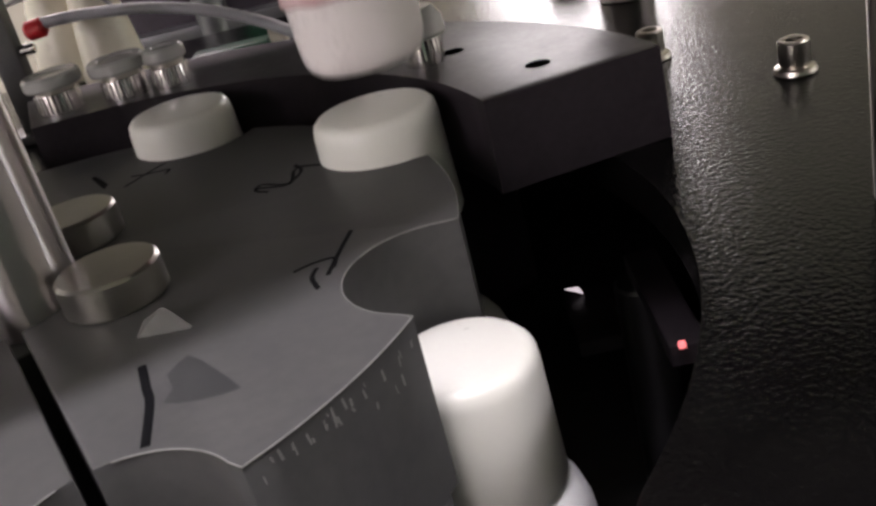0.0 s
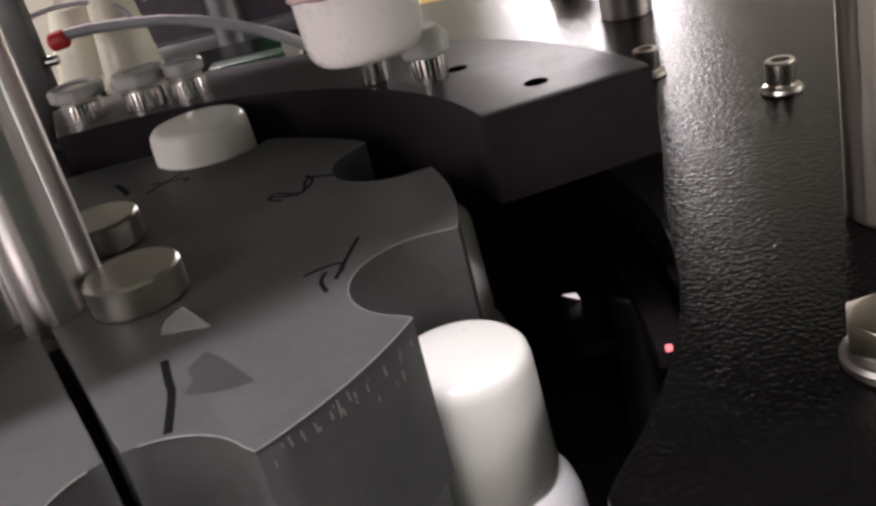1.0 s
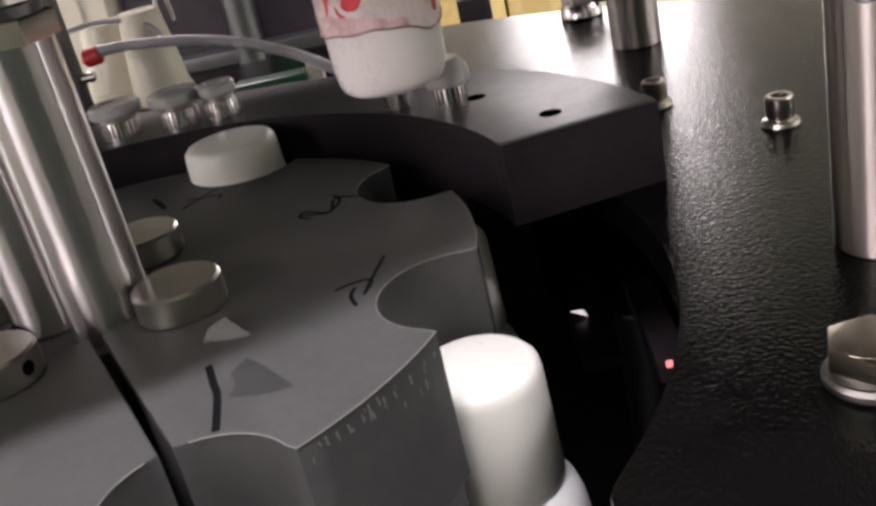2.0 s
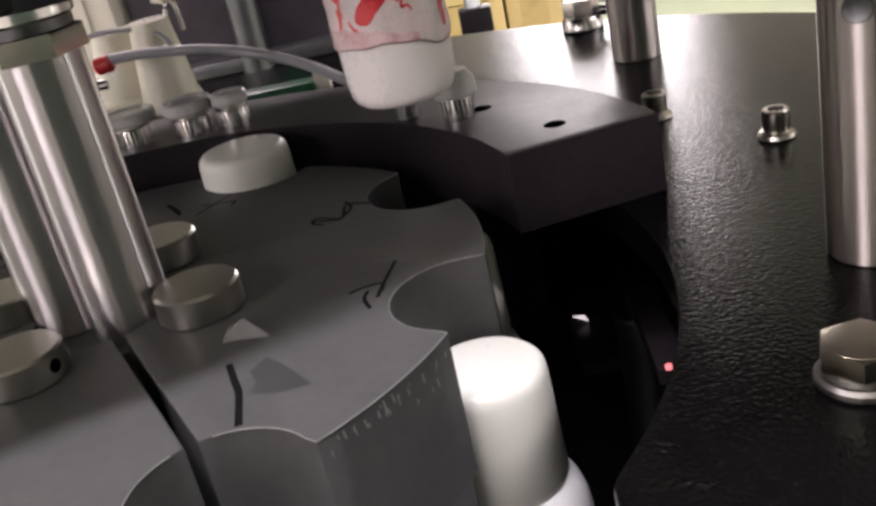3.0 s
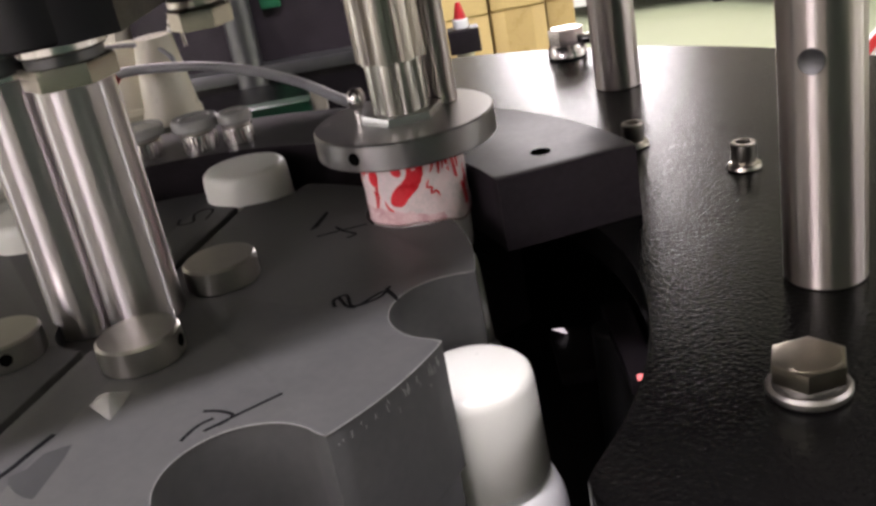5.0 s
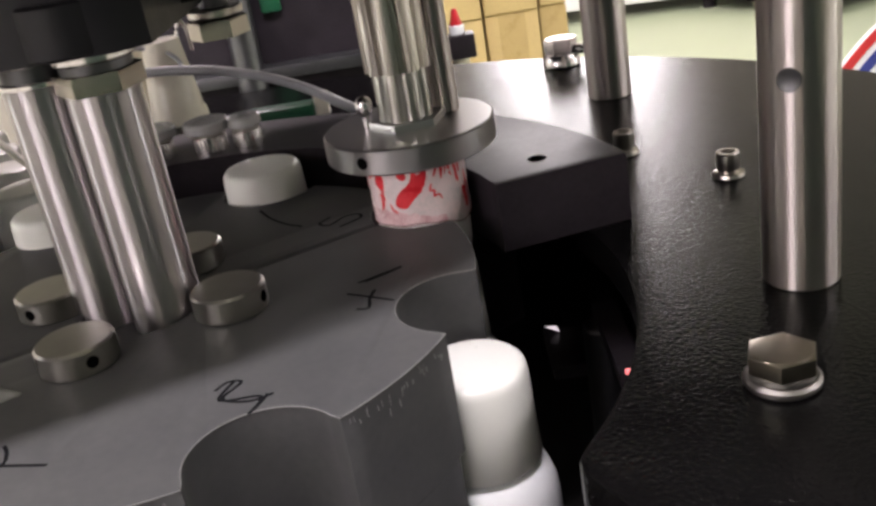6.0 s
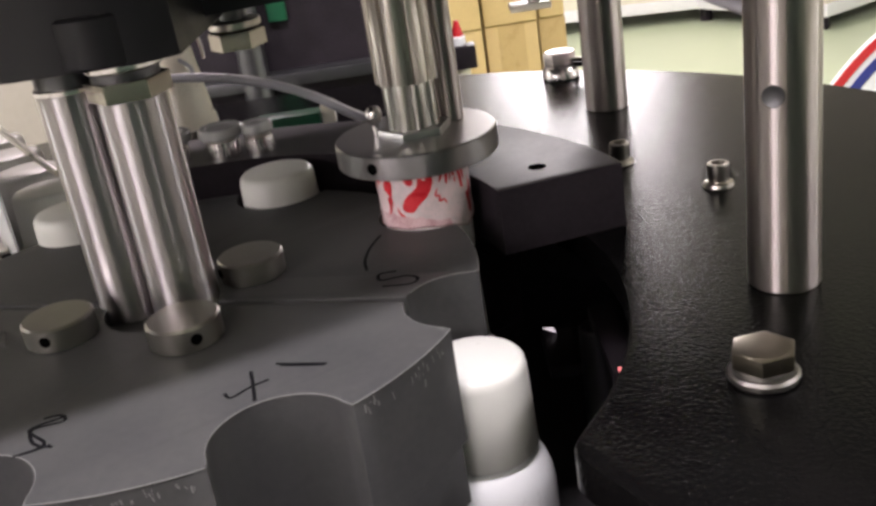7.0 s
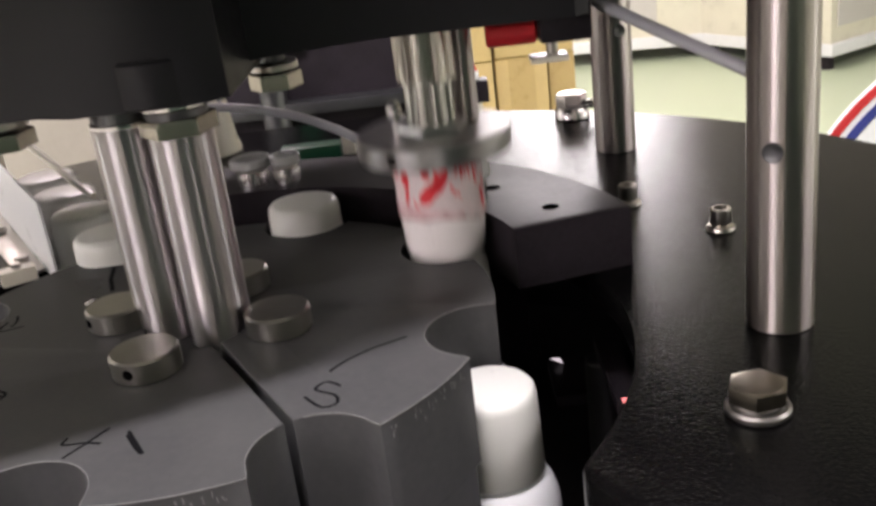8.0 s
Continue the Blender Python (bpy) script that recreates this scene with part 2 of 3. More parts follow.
part("wall_head", box(-250, y0 - 120, 1500, 3500, y0, 2000), WALL_PAINT, wall_s)
# window out of view, added so front light reaches the cup
back = thing("added_window_4", "unseen wide bright factory window", "window", kind="structure")
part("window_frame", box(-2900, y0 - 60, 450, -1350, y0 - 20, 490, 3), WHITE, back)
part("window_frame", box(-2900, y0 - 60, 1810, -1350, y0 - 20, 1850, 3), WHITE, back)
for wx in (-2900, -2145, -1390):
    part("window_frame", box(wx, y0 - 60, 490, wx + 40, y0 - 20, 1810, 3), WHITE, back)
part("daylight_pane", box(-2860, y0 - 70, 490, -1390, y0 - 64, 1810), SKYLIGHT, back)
# unseen door, added to give the steel a dark green reflected band
door = thing("added_door", "added dark green slatted roller door, out of view", "roller door", kind="structure")
for k in range(24):
    part("slat", box(-248, y0 - 70, -899 + 100 * k, 3498, y0 - 50, -803 + 100 * k - (k == 23) * 2, 4), GREEN_ENAMEL, door)
part("backing", box(-248, y0 - 90, -899, 3498, y0 - 75, 1499), GREEN_ENAMEL, door)
SLOT = (120, 720)
wall_w = tagged(link("wall_west", box(x0 - 120, y0, -900, x0, SLOT[0], 2000), WALL_PAINT, smooth=False), "light grey painted hall wall with an added tall window", "wall", kind="structure")
part("wall_side", box(x0 - 120, SLOT[1], -900, x0, y1, 2000), WALL_PAINT, wall_w)
part("wall_sill", box(x0 - 120, SLOT[0], -900, x0, SLOT[1], -300), WALL_PAINT, wall_w)
part("wall_head", box(x0 - 120, SLOT[0], 1700, x0, SLOT[1], 2000), WALL_PAINT, wall_w)
# unseen window, added for a bright line reflected in the posts
slot = thing("added_window_2", "unseen tall narrow window added for reflections", "window", kind="structure")
for wy in (SLOT[0], SLOT[1] - 40):
    part("window_frame", box(x0 - 120 + 20, wy, -300, x0 - 20, wy + 40, 1700, 3), WHITE, slot)
part("daylight_pane", box(x0 - 120 + 50, SLOT[0] + 40, -300, x0 - 50, SLOT[1] - 40, 1700), SKYLIGHT, slot)
SLOT = (-120, 580)
wall_e = tagged(link("wall_east", box(x1, y0, -900, x1 + 120, SLOT[0], 2000), WALL_PAINT, smooth=False), "light grey painted hall wall with an added tall window", "wall", kind="structure")
part("wall_side", box(x1, SLOT[1], -900, x1 + 120, y1, 2000), WALL_PAINT, wall_e)
part("wall_sill", box(x1, SLOT[0], -900, x1 + 120, SLOT[1], -300), WALL_PAINT, wall_e)
part("wall_head", box(x1, SLOT[0], 1700, x1 + 120, SLOT[1], 2000), WALL_PAINT, wall_e)
# unseen window, added for a bright line reflected in the columns
slot = thing("added_window_3", "unseen tall narrow window added for reflections", "window", kind="structure")
for wy in (SLOT[0], SLOT[1] - 40):
    part("window_frame", box(x1 + 20, wy, -300, x1 + 120 - 20, wy + 40, 1700, 3), WHITE, slot)
part("daylight_pane", box(x1 + 50, SLOT[0] + 40, -300, x1 + 120 - 50, SLOT[1] - 40, 1700), SKYLIGHT, slot)
tagged(link("ceiling", box(x0, y0, 2000, x1, y1, 2060), WALL_PAINT, smooth=False), "light grey hall ceiling", "ceiling", kind="structure")
# panels of the lamps above, all out of view
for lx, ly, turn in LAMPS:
    lamp = thing("ceiling_lamp", "unseen white ceiling lamp with a long glowing panel", "ceiling lamp", pose(lx, ly, 0, 0, 0, turn), "ceiling lamps")
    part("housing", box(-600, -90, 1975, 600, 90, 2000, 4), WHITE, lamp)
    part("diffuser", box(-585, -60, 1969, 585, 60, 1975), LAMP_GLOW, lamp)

# ---- the machine's round table, with a round opening for the wheel ----
TABLE_R, HOLE_R = 400, 174
table = thing("machine_table", "black hammered-paint round steel machine table", "machine table", kind="")
EXIT, WIDE = -60.5, 67
e = math.degrees(math.asin(WIDE / HOLE_R))
o = math.degrees(math.asin(WIDE / TABLE_R))
f = 2.2
INFEED, SLOT_W = 122, 27
si, so = math.degrees(math.asin(SLOT_W / HOLE_R)), math.degrees(math.asin(SLOT_W / TABLE_R))
nose = [((HOLE_R + g) * math.cos(radians(EXIT + e + b)), (HOLE_R + g) * math.sin(radians(EXIT + e + b))) for g, b in ((0.8, 1.0), (3.0, 0.2), (7.5, -0.6))]
part("table_top", prism(arc(TABLE_R, EXIT + o, INFEED - so, 90) + arc(HOLE_R, INFEED - si, EXIT + e + f, 80) + nose, -14, 0, 1.0), TABLE_PAINT, table)
part("table_top", prism(arc(TABLE_R, INFEED + so, EXIT + 360 - o, 70) + arc(HOLE_R, EXIT + 360 - e - f, INFEED + si, 50), -14, 0, 1.0), TABLE_PAINT, table)
part("skirt", prism(arc(TABLE_R - 40, INFEED + 7, INFEED + 353, 110) + arc(TABLE_R - 46, INFEED + 353, INFEED + 7, 110), -885, -14), DARK, table)
part("lower_deck", lathe([(0, -146), (TABLE_R - 46, -146), (TABLE_R - 46, -138.1), (0, -138.1)], 96), DECK, table, "black lower sliding deck under the bottles")
part("base", lathe([(0, -900), (TABLE_R - 60, -900), (TABLE_R - 60, -885), (0, -885)], 64), DARK, table)

# ---- guide ring round the wheel ----
RING_Z, RING_IN, RING_OUT = 28.5, 138, 193
ring = thing("bottle_guide", "black acetal curved bottle guide bolted on the table", "guide rail")
ring_line = arc(RING_OUT, 15, 106, 70) + arc(RING_IN, 104, 15, 70)
part("guide_block", prism(ring_line, 0.2, RING_Z, 0.7), BLACK_POM, ring)
low_line = arc(HOLE_R - 3, 35, 106, 70) + arc(RING_IN + 6, 104, 35, 70)
part("lower_guide", prism(low_line, -62, 0.2), BLACK_POM, ring)

# black discs stand for the shade in the bolt holes
for hx, hy in ((128, 98), (152, 60), (93, 139)):
    part("bolt_hole", rod(3.9, RING_Z - 1, RING_Z + 0.08, 0.02, 28), HOLE_SHADE, ring, "", at_mm(hx, hy, 0))


def knurled(r, z0, z1, teeth=28):
    """A short turned knob whose side is cut into fine ridges."""
    line = []
    for k in range(teeth):
        line += [(r * math.cos(2 * math.pi * (k + d) / teeth), r * math.sin(2 * math.pi * (k + d) / teeth)) for d in (0.0, 0.4)]
        line += [(0.93 * r * math.cos(2 * math.pi * (k + d) / teeth), 0.93 * r * math.sin(2 * math.pi * (k + d) / teeth)) for d in (0.5, 0.9)]
    return prism(line, z0, z1, 0.25)


for fx, fy, disc in ((-26, 152, 1), (1, 151, 1), (20, 150, 0)):
    k = thing("guide_fitting", "knurled chrome fitting with a clear plastic disc" if disc else "narrow knurled chrome fitting with a clear top", "fitting",
              at_mm(fx, fy, RING_Z + 0.05), "fittings on the guide")
    part("knob", knurled(8.8 if disc else 7.4, 0, 8.2), CHROME, k)
    part("stem", rod(7.6 if disc else 6.4, 8.2, 10.2, 0.2, 24), BOLT_STEEL, k)
    w = 0 if disc else 3.2
    part("disc", lathe([(0, 10.2), (10.8 - w, 10.2), (11.5 - w, 11.2), (11.3 - w, 14.6), (10.3 - w, 15.6), (7.4 - w, 15.6), (6.8 - w, 14.8), (0, 14.8)], 40), ACRYLIC, k, "cloudy clear plastic disc")
bump = thing("rubber_stop", "chrome fitting with a grey rubber stop", "fitting", at_mm(119, 92, RING_Z + 0.05))
part("knob", knurled(6.4, 0, 9, 20), CHROME, bump)
part("rubber_cone", lathe([(0, 9), (8.0, 9), (8.6, 10), (8.2, 15), (5.6, 18.6), (0, 19)], 32), ACRYLIC, bump)
stub = thing("guide_pin", "polished steel pin on the black guide", "pin", at_mm(99, 106, RING_Z + 0.05))
part("pin", rod(5.6, 0, 14, 0.5, 32), CHROME, stub)

# ---- star wheel ----
WHEEL_Z, WHEEL_R, POCKET_R, PITCH_R, FIRST = 16.0, 121, 21.6, 118.5, -15.5
wheel = thing("star_wheel", "grey plastic star wheel with eight bottle pockets", "star wheel")


def half_wheel(start, pocket=POCKET_R):
    """Half of the wheel: from the middle of one pocket to the middle of the opposite one."""
    pts = []
    for k in range(5):
        c = FIRST - 45 + start + 45 * k
        px, py = PITCH_R * math.cos(radians(c)), PITCH_R * math.sin(radians(c))
        lo, hi = (c + 180 + 82, c + 180 - 82)
        if k == 0:
            lo = c + 180 - 4.5
        if k == 4:
            hi = c + 180 + 4.5
        pts += arc(pocket, lo, hi, 18 if k in (0, 4) else 34, px, py)
        if k < 4:
            half = math.degrees(math.asin(pocket * math.sin(radians(82)) / WHEEL_R))
            pts += arc(WHEEL_R, c + half + 0.6, c + 45 - half - 0.6, 14)
    end, begin = FIRST - 45 + start + 180, FIRST - 45 + start
    pts += arc(22, end - 4.5, begin + 4.5, 40)
    return pts


for start in (0, 180):
    half = part("wheel_half", prism(half_wheel(start), -27, WHEEL_Z, 0.5), GREY_PVC, wheel)
    part("lower_layer", prism(half_wheel(start, 25.6), -50, -27.2, 0.4), GREY_PVC, half)
    rim = half_wheel(start)[2:-42]
    # pale tube along the rim: worn plastic plus the edge's highlight
    part("worn_lit_edge", tube([(x, y, WHEEL_Z - 0.15) for x, y in rim], 0.2, 6, 1), WORN_LIT, half, "pale worn edge of the grey plastic, with its highlight")
part("hub_disc", rod(21.6, -48, WHEEL_Z - 6, 0.4, 64), GREY_PVC, wheel)
for k in range(4):
    a = radians(-18 + 90 * k)
    collar = part("collar", lathe([(0, 0), (12.4, 0), (13, 0.6), (13, 8.2), (12.2, 9), (0, 9)], 48), COLLAR, wheel, "steel collar with a radial hole",
                  at_mm(37 * math.cos(a), 37 * math.sin(a), WHEEL_Z + 0.05, 0, 0, (40, 75, -15, -20)[k]))
    # black plug, drawn as the shade in the radial hole
    part("set_screw_hole", rod(2.1, 11.6, 13.12, 0.1, 16), HOLE_SHADE, collar, "", at_mm(0, 0, 4.6, 0, 90, 0))

# pen strokes on the wheel's face, one list of points a stroke
STROKES = [[(50.2, -49.1), (53.6, -59), (55.7, -65.1), (58.3, -80)], [(86.1, -20.4), (85.3, -25.2), (87.3, -31.6)],
           [(63.4, 44.2), (73.3, 41.5), (74.2, 53.9), (83.3, 51.6)], [(89.1, -25.6), (91.1, -14.8), (93.7, -2.8)],
           [(80.4, -19.9), (84.6, -17.5), (90, -16.8), (90.3, -22.1)],
           [(67.3, 39.1), (63.1, 42.3), (64.4, 46.6), (72.5, 42.3), (76.1, 50.6), (73.5, 57.6)], [(73.3, 55.9), (78.3, 54.1), (82.1, 52.3)]]
STROKES += [[(27.1, 79.7), (27.4, 83.7), (20, 83.9), (14.1, 85.4)], [(14.1, 75.8), (19, 83.7), (24.6, 92.1)], [(6.5, 79.3), (-2.2, 94.5)],
            [(-63.4, 63.9), (-58.2, 60), (-54.7, 64.7), (-62, 70.2), (-62.8, 75.9), (-57.8, 77.1), (-51.3, 69)],
            [(-58.5, 52.7), (-64, 45.5), (-73.8, 37.6), (-85.8, 31.3)], [(6.4, 81.6), (2, 89.2), (-1.6, 94.4)]]


def ribbon(line, width):
    """A thin raised stroke of ink along a smooth line."""
    bm = tube([(x, y, 0) for x, y in line], width / 2, 8, 5)
    for v in bm.verts:
        v.co.z = max(-0.00002, v.co.z * 0.12)
    return bm


for n, line in enumerate(STROKES):
    part("pen_stroke", ribbon(line, 2.0 if n == 0 else 1.25), INK, wheel, "", at_mm(0, 0, WHEEL_Z + 0.04))

# pale nicks along the upper edge of each tooth
scuffs = bmesh.new()
for k in range(8):
    c = FIRST + 45 * k + 22.5
    for n in range(26):
        a = radians(c + random.uniform(-10.5, 10.5))
        z = WHEEL_Z - random.uniform(2.2, 5.5) - (random.random() < 0.2) * random.uniform(0, 5)
        w, hgt, lean = random.uniform(0.12, 0.35), random.uniform(0.4, 1.5), random.uniform(-0.5, 0.2)
        vs = []
        for du, dz in ((-w, -hgt), (w, -hgt), (w + lean, hgt), (-w + lean, hgt)):
            b = a + du / WHEEL_R
            vs.append(scuffs.verts.new(mm((WHEEL_R + 0.06) * math.cos(b), (WHEEL_R + 0.06) * math.sin(b), z + dz)))
        scuffs.faces.new(vs)
tagged(part("scuff_mark", scuffs, WORN_LIT, wheel, "pale nicks along the teeth"), kind="stuff")

# thin dark polygon on the wheel's face, beside the scrap
part("dark_patch", prism([(57, -55.3), (58.6, -51.5), (60.2, -48.7), (63.8, -52.3), (69, -59), (74.5, -66.6), (71, -67.6), (67.3, -67.9), (62, -67.4), (58.7, -65.9), (59.6, -61)], 0, 0.04), DARK_PATCH, wheel,
     "dark angular patch", at_mm(0, 0, WHEEL_Z + 0.01))

scrap = thing("plastic_scrap", "small clear folded scrap of plastic on the wheel", "scrap")
bm = bmesh.new()
sv = [bm.verts.new(mm(*p)) for p in ((46, -36, 16.1), (59.5, -37, 16.1), (51, -25, 16.3), (52.5, -32, 20.5), (47.5, -33, 18.5))]
for q in ((0, 1, 3), (1, 2, 3), (2, 4, 3), (0, 3, 4), (0, 4, 2)):
    bm.faces.new([sv[i] for i in q])
part("film", bm, CLEAR_FILM, scrap)

# ---- columns at the wheel's axis and the head plate above ----
shaft = thing("capping_frame", "dark painted capping frame on polished steel columns", "machine frame")
for cx, cy, nut in ((9.5, 0, 1), (-15, 12, 0)):
    col = part("column", rod(12.6, WHEEL_Z - 5.95, 100, 0.5, 96), COLUMN, shaft, "polished steel column", at_mm(cx, cy, 0))
    if nut:
        part("lock_nut", prism(hexagon(14.7, 12), 96.5, 103.2, 0.7), ZINC, col, "hexagonal lock nut")
    else:
        part("shoulder", rod(12.9, 99, 101.5, 0.5), CHROME, col)
    part("thread", rod(12.0, 100, 107, 0.1), SHADED_STEEL, col, "dark threaded groove")
    part("washer", rod(13.8 if nut else 13.2, 106.2, 110.9, 0.8), CHROME, col)
block = [(-120, -24), (-34, -20), (-20, -27), (24, -27), (35, -20), (35, 130), (-120, 130)]
part("head_block", prism(block, 111, 190, 0), DARK, shaft, "dark painted machine head")
part("head_arm", prism([(35.2, 26), (82, 41), (128, 40), (166, 39), (172, 44), (172, 120), (35.2, 120)], 115.5, 190), DARK, shaft, "dark painted arm over the press")
part("hanging_nut", prism(hexagon(11.5, 5), 97, 104, 0.7), ZINC, shaft, "hexagonal nut under the head", at_mm(38, 62, 0))
part("hanging_washer", rod(10.5, 104.8, 108, 0.5), BOLT_STEEL, shaft, "", at_mm(38, 62, 0))
part("hanging_stud", rod(5.5, 100, 116, 0.3), SHADED_STEEL, shaft, "", at_mm(38, 62, 0))
part("boss", rod(16.5, 111.2, 128, 1, 48), DARK, shaft, "round dark boss over the column", at_mm(9.5, -14, 0))
part("hanging_nut", prism(hexagon(13, 20), 97, 103.5, 0.7), ZINC, shaft, "hexagonal nut under the head", at_mm(-60, 4, 0))
part("hanging_washer", rod(12, 105, 109, 0.5), BOLT_STEEL, shaft, "", at_mm(-60, 4, 0))
part("hanging_stud", rod(7, 100, 116, 0.3), SHADED_STEEL, shaft, "", at_mm(-60, 4, 0))
# wide unseen plate carried by the posts, outlined to shade wheel and table
over = [(-330, -262), (-120, -168), (-7, -119), (85, -79), (98, -68), (107, -52), (152, -48), (172, -150), (330, -222)] + arc(398, -34, 210, 100)
part("shade_plate", prism(over, 190.2, 212), DARK, shaft, "unseen dark upper plate on the posts, shaped to cast shade")
clamp = thing("sensor_clamp", "black sensor clamp with a red knob under the head", "clamp", at_mm(158, 60, 0))
part("clamp_body", box(-6, -12, 104, 16, 14, 126, 2), BLACK_POM, clamp)
part("red_knob", rod(6.2, -28, -6, 1.2, 32), RED, clamp, "red plastic knob", at_mm(0, 2, 109, 0, 90, 0))
part("screw", rod(3.4, -6, 2, 0.3, 20), CHROME, clamp, "", at_mm(0, 2, 109, 0, 90, 0))
part("tag_plate", box(-10, -8, 95.5, 6, 4, 98, 0.4), CREAM, clamp, "cream tag plate")
part("stem", rod(2.5, 98, 106, 0.2, 16), BOLT_STEEL, clamp)
part("tie_rod", tube([(18, 8, 118), (38, -25, 108), (65, -66, 95)], 2.6, 12, 4), CABLE_GREY, clamp, "thin grey tie rod to the post")

# ---- fixed posts and bolts on the table ----
def post(x, y, hole_z, turn, label):
    p = thing("steel_post", label, "post", at_mm(x, y, 0, 0, 0, turn), "posts on the table")
    part("rod", rod(12.4, 0.05, 190.1, 0.5, 64), STEEL, p)
    # proud plug in darkened steel, standing for the shade of a cross hole
    part("cross_hole", lathe([(3.8, 11.0), (3.8, 12.75), (3.6, 12.92), (3.3, 12.88), (2.4, 12.58), (0, 12.46)], 28), SHADED_STEEL, p, "", at_mm(0, 0, hole_z, 0, 90, 0))
    return p


post(229, -21, 71.3, -123, "brushed stainless steel post with a drilled cross hole")
post(213, 237, 75, -75, "brushed stainless steel post beside the guide")


def socket_bolt(x, y, z, turn=0):
    b = thing("socket_bolt", "small stainless socket bolt with a flanged washer", "bolt", at_mm(x, y, z, 0, 0, turn), "bolts on the table")
    part("washer", lathe([(0, 0), (6.7, 0), (7.0, 0.6), (6.6, 1.8), (5.4, 2.6), (0, 2.6)], 36), BOLT_STEEL, b)
    part("bolt_head", lathe([(0, 2.6), (4.7, 2.6), (5, 3.2), (5, 10.4), (4.5, 11), (3.1, 11), (3.0, 6.5), (0, 6.5)], 36), BOLT_STEEL, b)
    return b


for sx, sy in ((235, 81), (200, 131)):
    socket_bolt(sx, sy, 0.05, sx)

cap_bolt = thing("dome_bolt", "thick chrome cap bolt with a side pin near the table's rim", "bolt", at_mm(198, 326, 0.05))
part("flange", lathe([(0, 0), (12, 0), (12.6, 1), (12, 6), (10.6, 8), (0, 8)], 40), CHROME, cap_bolt)
part("bolt_head", prism(hexagon(11, 0), 8, 18, 1.0), CHROME, cap_bolt)
part("side_pin", rod(3.4, 10, 21, 0.5, 20), CHROME, cap_bolt, "", at_mm(0, 0, 10, 0, 90, -20))
hexb = thing("hex_bolt", "stainless hexagon bolt with a washer on the table", "bolt", at_mm(201, -83, 0.05))
part("washer", rod(10.7, 0, 3.2, 0.9, 48), DULL_WASHER, hexb)
part("spring_washer", lathe([(5, 3.2), (9.0, 3.2), (9.4, 3.6), (9.2, 5.0), (8.6, 5.3), (5, 5.3)], 40, closed=True), DULL_WASHER, hexb)
head = prism(hexagon(10.2, 10), 5.3, 10.6)
bmesh.ops.bevel(head, geom=head.edges[:], offset=0.00045, segments=2, affect="EDGES", profile=0.6)
part("bolt_head", head, DULL_BOLT, hexb, "dull hexagonal bolt head")
part("head_face", lathe([(0, 10.5), (8.4, 10.5), (8.2, 10.75), (7.7, 10.85), (0, 10.85)], 40), DULL_BOLT, hexb)

# ---- bottles ----
SPARE = 36.0    # how far a loose cap stands above its pressed height


def bottle(wide):
    b = thing("bottle", "white plastic bottle with an ivory screw cap", "bottle", None, "bottles in the star wheel")
    part("body", lathe([(0, -92), (21, -92), (23.9, -89), (24.5, -86), (24.5, -17), (23.9, -11.5), (22.4, -6.5), (19.6, -2.2), (17.4, 0.2), (16.2, 1.6), (14.5, 1.8), (14.5, 34), (0, 34)], 48), WHITE, b)
    outer = [(18.8, 1.2), (19.2, 2.0), (18.2, 33.2), (17.7, 36), (16.4, 37.5), (14.6, 38), (0, 38)]
    inner = [(0, 35.6), (15.9, 35.4), (16.4, 1.2)]
    cap = part("cap", lathe([(r * wide, z) for r, z in inner + outer], 56), IVORY, b, "ivory plastic cap")
    return b, cap


# loose caps sit a little askew until the press seats them
ASKEW = {1: (-2.2, -0.6, 1.06), 2: (-3.4, 0.0, 1.03), 3: (-5.0, 0.0, 1.03), 4: (-1.4, 0.0, 1.0)}
bottles = [(k, *bottle(ASKEW.get(k, (0, 0, 1))[2])) for k in range(11)]

# ---- press head ----
press = thing("press_head", "steel press spindle with a taped white pressing cup", "press")
part("cup", lathe([(0, 0), (12.8, 0), (15.2, 0.5), (16.9, 1.8), (17.9, 3.9), (18.5, 7.5), (19.2, 25), (0, 25)], 56), CUP_WHITE, press, "white pressing cup")


def tape_point(a, z, lift=0.0):
    """A point on the crumpled tape round the cup: angle in degrees, height in mm."""
    r = 19.75 + 0.35 * noise.noise(Vector((math.cos(radians(a)) * 3, math.sin(radians(a)) * 3, z * 0.22))) + 0.25 * noise.noise(Vector((a * 0.11, z * 0.5, 3))) + lift
    return mm(r * math.cos(radians(a)), r * math.sin(radians(a)), z + 2.4)


def tape_low(a):
    return 19.2 + 1.0 * math.sin(radians(a * 2 - 60)) - 2.2 * math.exp(-((a % 360 - 330) / 28) ** 2) + 0.5 * math.sin(radians(7 * a)) * math.sin(radians(3 * a + 50))


